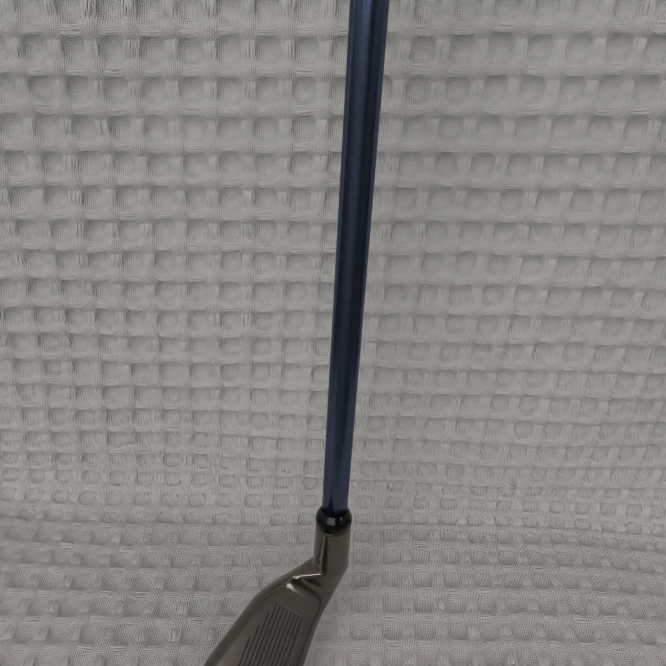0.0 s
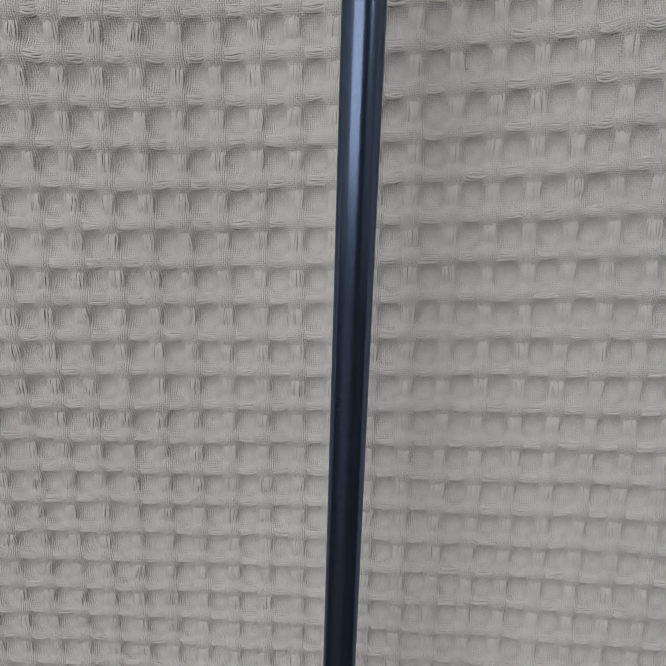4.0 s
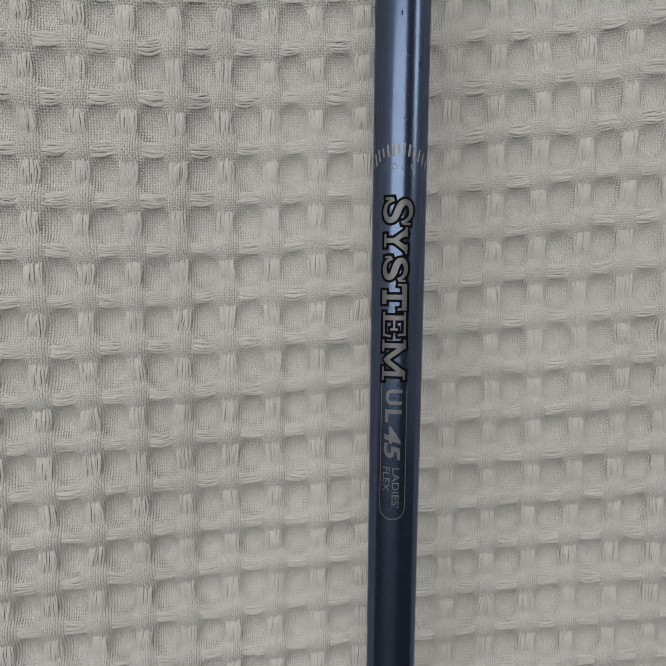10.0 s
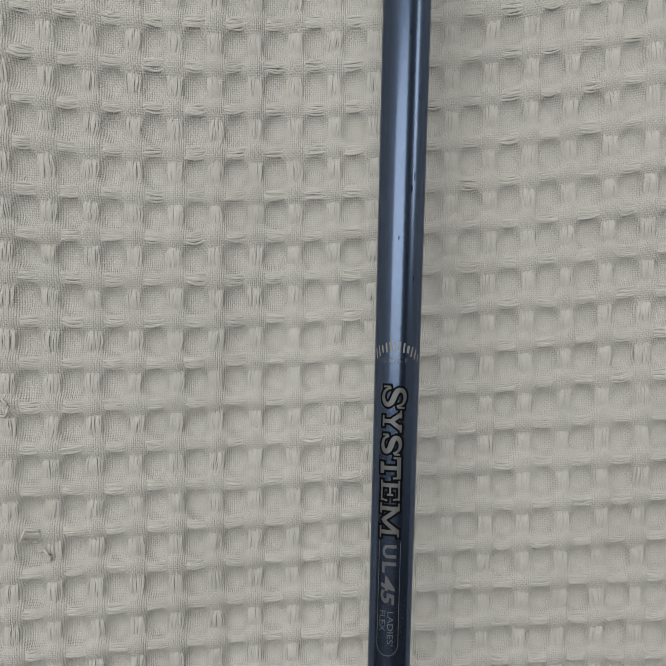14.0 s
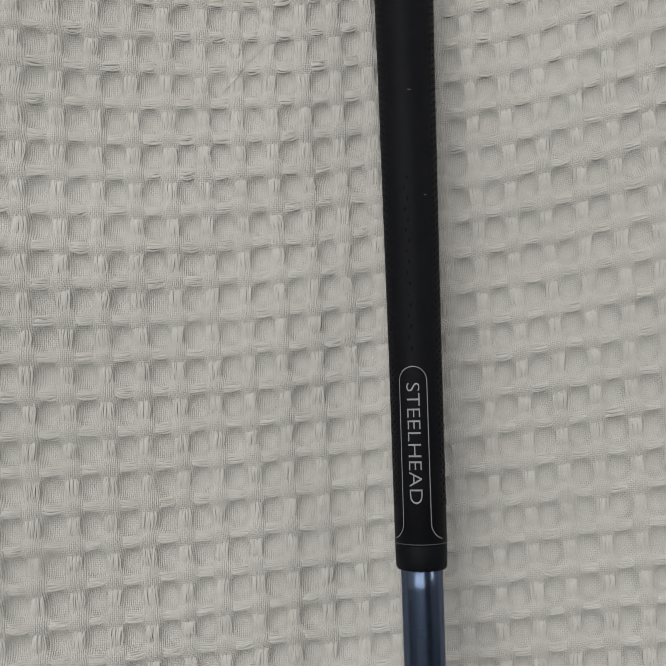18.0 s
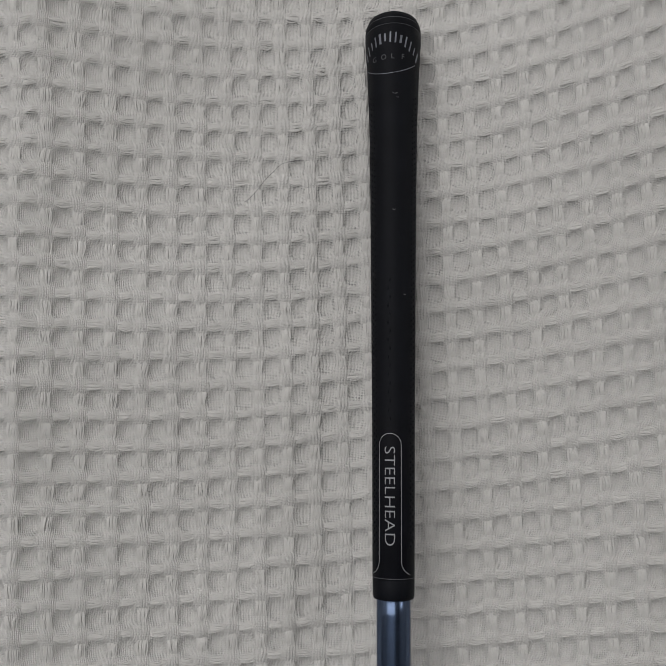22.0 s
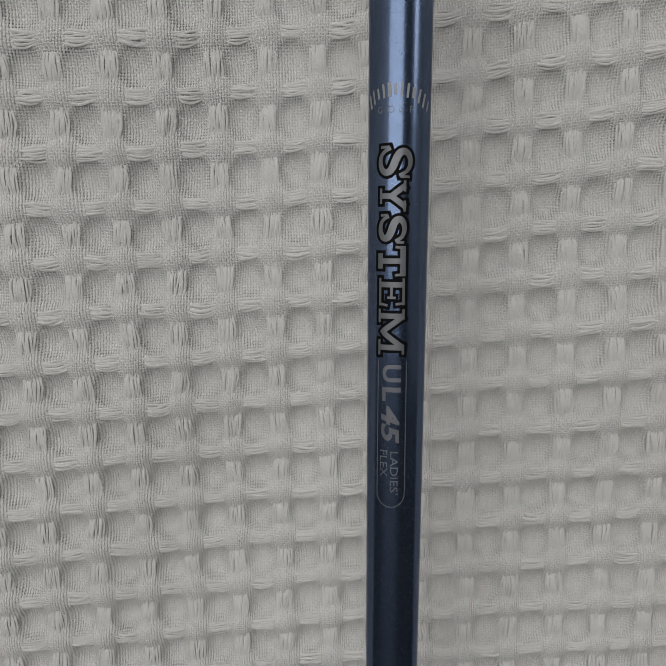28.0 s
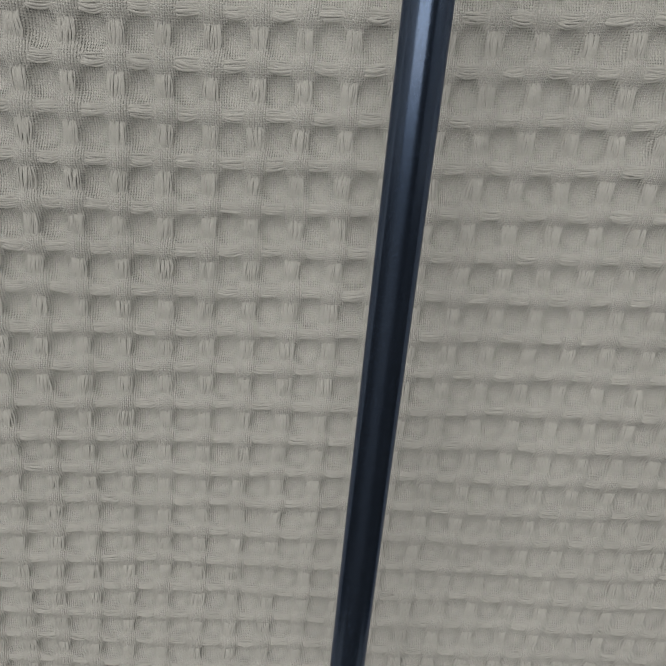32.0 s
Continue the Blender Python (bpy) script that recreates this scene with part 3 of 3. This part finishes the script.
def letter_bm(ch, y0, length, s0, s1, grow, lift):
    bm = bmesh.new()
    for k, pts in enumerate(STROKES[ch]):
        flat = [Vector((y0 - 0.0005 - px * (length - 0.001), s0 + 0.0005 + py * (s1 - s0 - 0.001))) for px, py in pts]
        flat[0] = flat[0] + (flat[0] - flat[1]).normalized() * (grow + 0.0002)
        flat[-1] = flat[-1] + (flat[-1] - flat[-2]).normalized() * (grow + 0.0002)
        fine = []
        for p, q in zip(flat, flat[1:]):
            n = max(2, int((q - p).length / 0.0005))
            fine += [p.lerp(q, i / n) for i in range(n)]
        fine.append(flat[-1])
        if ch == "S" and k == 0:
            # a smooth curve, thick in the middle
            for _ in range(8):
                fine = [fine[0]] + [(a + 2 * b + c) / 4 for a, b, c in zip(fine, fine[1:], fine[2:])] + [fine[-1]]
        main = k == 0 or (ch == "Y" and k < 3) or (ch in "TM" and k < 3) or (ch == "E" and k in (0,))
        width = (0.0011 if main else 0.0005) + 2 * grow
        if ch == "S" and k == 0:
            m = len(fine) - 1
            width = [0.00065 + 0.00085 * math.sin(math.pi * q / m) ** 2 + 2 * grow for q in range(m + 1)]
        line_on([(p.x, p.y / shaft_r(p.x)) for p in fine], width, shaft_r, lift + 0.000002 * k, bm)
    return bm


for row in LETTERS:
    part("letter_outline", letter_bm(*row, 0.00058, 0.00003), BLACKINK, shaft, "black letter outline")
    part("letter", letter_bm(*row, 0.0, 0.00006), SILVER, shaft, "silver letter")


def word(body, y0, length, s0, s1, mat, radius=shaft_r, lift=0.00004, weight=0.0, shear=0.0, parent=shaft, name="lettering", label=""):
    r = radius(y0 - length / 2)
    return part(name, wrapped(text_bm(body, weight, shear), y0, length, s0 / r, s1 / r, radius, lift), mat, parent, label)


word("U", 0.0305, 0.0036, -0.0033, 0.0006, MIDINK, weight=0.03)
word("L", 0.0258, 0.0030, -0.0033, 0.0006, MIDINK, weight=0.03)
word("45", 0.0220, 0.0080, -0.0035, 0.0004, MIDINK, weight=0.03, shear=0.2)
word("LADIES'", 0.0122, 0.0093, -0.0014, 0.0003, FAINTINK)
word("FLEX", 0.0124, 0.0057, -0.0036, -0.0020, FAINTINK)


def capsule(y_open, y_end, s0, s1, radius, flare=0.0, steps=14):
    """A long outline, open at y_open, with a round end at y_end."""
    way = 1 if y_end > y_open else -1
    c, w = (s0 + s1) / 2, (s1 - s0) / 2
    pts = [(y_open, s0), (y_end - way * w, s0)]
    pts += [(y_end - way * w + way * w * math.sin(k * math.pi / steps), c - w * math.cos(k * math.pi / steps)) for k in range(1, steps)]
    pts += [(y_end - way * w, s1), (y_open, s1)]
    if flare:
        turn = [k * math.pi / 20 for k in range(1, 10)]
        pts = [(y_open - way * flare * math.sin(q), s0 - flare * (1 - math.cos(q))) for q in turn[::-1]] + pts
        pts += [(y_open - way * flare * math.sin(q), s1 + flare * (1 - math.cos(q))) for q in turn]
    fine = []
    for (ya, sa), (yb, sb) in zip(pts, pts[1:]):
        n = max(1, int(abs(yb - ya) / 0.004))
        fine += [(ya + (yb - ya) * k / n, sa + (sb - sa) * k / n) for k in range(n)]
    fine.append(pts[-1])
    return [(y, s / radius(y)) for y, s in fine]


part("outline", line_on(capsule(0.0312, 0.0001, -0.0043, 0.0017, shaft_r), 0.00022, shaft_r, 0.00004), FAINTINK, shaft, "thin grey printed outline")


def arc_marks(y_mid, drop, count, span, height, width, radius, lift, mat, parent):
    """A curved row of upright bars in place of a printed emblem."""
    for k in range(count):
        t = (k + 0.5) / count * 2 - 1
        a, y = TURN + t * span, y_mid - drop * t * t
        h = height * (1.0 if k % 3 else 0.75)
        lean = 0.35 * t
        pts = [(y + h / 2 * q, a + (lean * h / 2 * q) / radius(y)) for q in (-1, 0, 1)]
        part("emblem_bar", line_on(pts, width * (1.3 if k % 4 == 1 else 0.9), radius, lift), mat, parent)


arc_marks(0.0848, 0.0034, 13, radians(72), 0.0027, 0.00055, shaft_r, 0.00004, GREYINK, shaft)
def across(ch, y, height, angle, radius, lift, mat, parent):
    """A small letter that stands upright on the club."""
    bm = text_bm(ch)
    for v in bm.verts:
        yy = y + (v.co.y - 0.35) * height / 0.7
        v.co = on_club(yy, angle + (v.co.x - 0.3) * height / 0.7 / radius(y), radius(yy) + lift)
    bm.normal_update()
    part("small_letter", bm, mat, parent)


for k, ch in enumerate("GOLF"):
    across(ch, 0.0810, 0.0013, TURN + radians(-30 + 20.0 * k), shaft_r, 5e-05, FAINTINK, shaft)

# marks moulded into the grip
word("STEELHEAD", 0.2919, 0.0396, -0.0038, 0.0005, GREYINK, grip_r, 0.00012, weight=-0.012, parent=grip, name="lettering", label="pale grey moulded lettering")
part("outline", line_on(capsule(0.2461, 0.2974, -0.0064, 0.0031, grip_r, 0.0052), 0.00032, grip_r, 0.0001), GREYINK, grip, "thin pale grey moulded outline")
part("ring_line", line_on([(0.2393, radians(a)) for a in range(-85, 86, 5)], 0.00028, grip_r, 0.0001), RINGINK, grip)
arc_marks(0.4747, 0.0085, 14, radians(76), 0.0050, 0.0008, grip_r, 0.0001, FAINTINK, grip)
for k, ch in enumerate("GOLF"):
    across(ch, 0.4655, 0.0024, TURN + radians(-33 + 22.0 * k), grip_r, 0.0001, RINGINK, grip)
part("smile_line", line_on([(0.4575 + 0.0060 * (t / 10) ** 2, TURN + radians(66 * t / 10)) for t in range(-10, 11)], 0.0003, grip_r, 0.0001), FAINTINK, grip)
for yy in (0.4813, 0.4846):
    part("ring_line", line_on([(yy, radians(a)) for a in range(-80, 81, 5)], 0.0003, grip_r, 0.00005), RINGINK, grip)


def studs(places, half_y, half_s, height):
    """Small raised diamonds on the grip's skin."""
    bm = bmesh.new()
    for y, a in places:
        r = grip_r(y)
        top = bm.verts.new(on_club(y, a, r + height))
        ring = [bm.verts.new(on_club(y + p * half_y, a + q * half_s / r, r - 0.00005)) for p, q in ((1, 0), (0, 1), (-1, 0), (0, -1))]
        for v, w in zip(ring, ring[1:] + ring[:1]):
            bm.faces.new((top, w, v))
    bmesh.ops.recalc_face_normals(bm, faces=bm.faces[:])
    return bm


for k in range(17):
    part("stud", studs([(0.3035 + 0.0037 * k, TURN + radians(2.5 * (-1) ** k))], 0.0013, 0.0006, 0.00026), RUBBER, grip)
sides = [(0.252 + 0.0026 * k + 0.0013 * (j % 2), side * radians(52 + 11 * j)) for k in range(76) for j in range(3) for side in (-1, 1)]
tagged(part("side_studs", studs(sides, 0.0007, 0.0005, 0.0004), RUBBER, grip), kind="stuff")
# nicks in the rubber and chips in the paint
for y, a, d in ((0.449, 0.06, 0.0012), (0.3947, 0.02, 0.0008), (0.357, 0.5, 0.0006), (0.4465, 0.16, 0.0005)):
    part("nick", line_on([(y + d * math.cos(q), a + d * math.sin(q) / 0.0105) for q in (2.2, 2.9, 3.6, 4.2)], 0.00028, grip_r, 0.00006), NICK, grip, "small pale nick")
for y, a, d in ((0.128, 0.30, 0.0011), (0.1885, 0.62, 0.0012), (0.1705, 0.05, 0.0006), (0.1315, 0.42, 0.0010), (0.1145, -0.2, 0.0005), (0.1035, 0.5, 0.0006), (0.153, 0.55, 0.0004)):
    part("chip", line_on([(y + d, a), (y + d / 3, a + 0.03), (y - d / 2, a + 0.01), (y - d, a + 0.02)], 0.0003, shaft_r, 0.00004), BLACKINK, shaft, "dark chip in the paint")


# ---- the head ----
def build_head():
    a = Vector((0, -1, -AXIS_SLOPE)).normalized()
    swing = radians(161)
    side = Vector((-math.sin(swing), 0, -math.cos(swing)))
    b = (side - a * side.dot(a)).normalized()
    lie, loft = radians(62), radians(45)
    toe = math.cos(lie) * a + math.sin(lie) * b
    up0 = -math.sin(lie) * a + math.cos(lie) * b
    out0 = up0.cross(toe)
    up, out = math.cos(loft) * up0 - math.sin(loft) * out0, math.cos(loft) * out0 + math.sin(loft) * up0
    return a, b, toe, up, out


HA, HB, TOE, FUP, FOUT = build_head()
HEEL = on_club(-0.424, 0, 0) + Vector((-0.0016, 0, 0))  # where the hosel meets the heel


def head_mesh():
    bm = bmesh.new()
    N = 40
    rings = []

    def ring(points):
        rings.append([bm.verts.new(p) for p in points])

    e1 = FUP - HA * FUP.dot(HA)
    e1.normalize()
    e2 = HA.cross(e1)
    hand = 1 if e2.dot(FOUT) > 0 else -1

    def circle(c, r, sq=1.0):
        return [c + r * (math.cos(q) * e1 + hand * math.sin(q) * e2 * sq) for q in [2 * math.pi * i / N for i in range(N)]]

    def blade(s, top, sole, t_top, t_sole):
        """A section across the blade at s along it: face flat, a rounded top and a wide sole."""
        pts = []
        for i in range(N):
            q = 2 * math.pi * i / N
            c, d = math.cos(q), math.sin(q)
            w = (top + sole) / 2 + (top - sole) / 2 * math.copysign(abs(c) ** 0.55, c)
            f = (w - sole) / (top - sole)
            th = t_sole + (t_top - t_sole) * f
            depth = th * math.copysign(abs(d) ** 0.35, d) / 2 - th / 2
            pts.append(HEEL + s * TOE + w * FUP + depth * FOUT)
        return pts

    for y, r in ((-0.3952, 0.0059), (-0.3957, 0.0063), (-0.397, 0.0064), (-0.402, 0.0064), (-0.407, 0.0065), (-0.4105, 0.0065)):
        ring(circle(on_club(y, 0, 0), r))
    first = circle(on_club(-0.4145, 0, 0), 0.0066)
    sections = ((0.005, 0.0150, -0.0062, 0.0095, 0.013), (0.010, 0.0192, -0.0052, 0.0078, 0.0135), (0.0155, 0.0228, -0.0048, 0.0066, 0.014), (0.025, 0.0258, -0.0050, 0.0064, 0.015),
                (0.040, 0.0305, -0.0055, 0.0062, 0.016), (0.055, 0.0340, -0.0060, 0.006, 0.017), (0.066, 0.0370, -0.008, 0.006, 0.017), (0.074, 0.0360, -0.003, 0.0056, 0.016),
                (0.079, 0.0310, 0.004, 0.005, 0.012), (0.081, 0.0220, 0.011, 0.004, 0.007))
    goal = blade(*sections[0])
    for k in (0.0, 0.3, 0.6, 0.85):
        ring([p.lerp(q, k * k) for p, q in zip(first, goal)] if k else first)
    for s in sections:
        ring(blade(*s))
    for p, q in zip(rings, rings[1:]):
        for i in range(N):
            bm.faces.new((p[i], q[i], q[(i + 1) % N], p[(i + 1) % N]))
    bm.faces.new(rings[0])
    bm.faces.new(rings[-1][::-1])
    bmesh.ops.recalc_face_normals(bm, faces=bm.faces[:])
    return bm


head = smooth(part("head", head_mesh(), STEEL, club, "satin steel iron head standing on its toe"), 85)


def on_face(s, w, lift):
    return HEEL + s * TOE + w * FUP + lift * FOUT


def strip(s0, w0, s1, w1, width, lift=0.00008):
    d = Vector((s1 - s0, w1 - w0)).normalized()
    n = Vector((-d.y, d.x)) * width / 2
    bm = bmesh.new()
    vs = [bm.verts.new(on_face(s, w, h)) for h in (lift, -0.0004) for s, w in ((s0 - n.x, w0 - n.y), (s1 - n.x, w1 - n.y), (s1 + n.x, w1 + n.y), (s0 + n.x, w0 + n.y))]
    bm.faces.new(vs[:4])
    for i in range(4):
        bm.faces.new((vs[i], vs[(i + 1) % 4], vs[4 + (i + 1) % 4], vs[4 + i]))
    bmesh.ops.recalc_face_normals(bm, faces=bm.faces[:])
    return bm


# the score lines are thin dark strips, just proud of the face
for k in range(11):
    w = 0.0042 + 0.0017 * k
    start = 0.0158 if w < 0.0165 else 0.0158 + (w - 0.0165) * 3
    part("groove", strip(start, w, 0.066, w, 0.00032), GROOVE, head, "dark score line")
part("face_edge", strip(0.0152, 0.0030, 0.0152, 0.0167, 0.0003, 0.0001), SILVER, head, "bright edge of the scored area")
part("face_edge", strip(0.0152, 0.0030, 0.066, 0.0030, 0.00035, 0.0001), SILVER, head, "bright edge of the scored area")
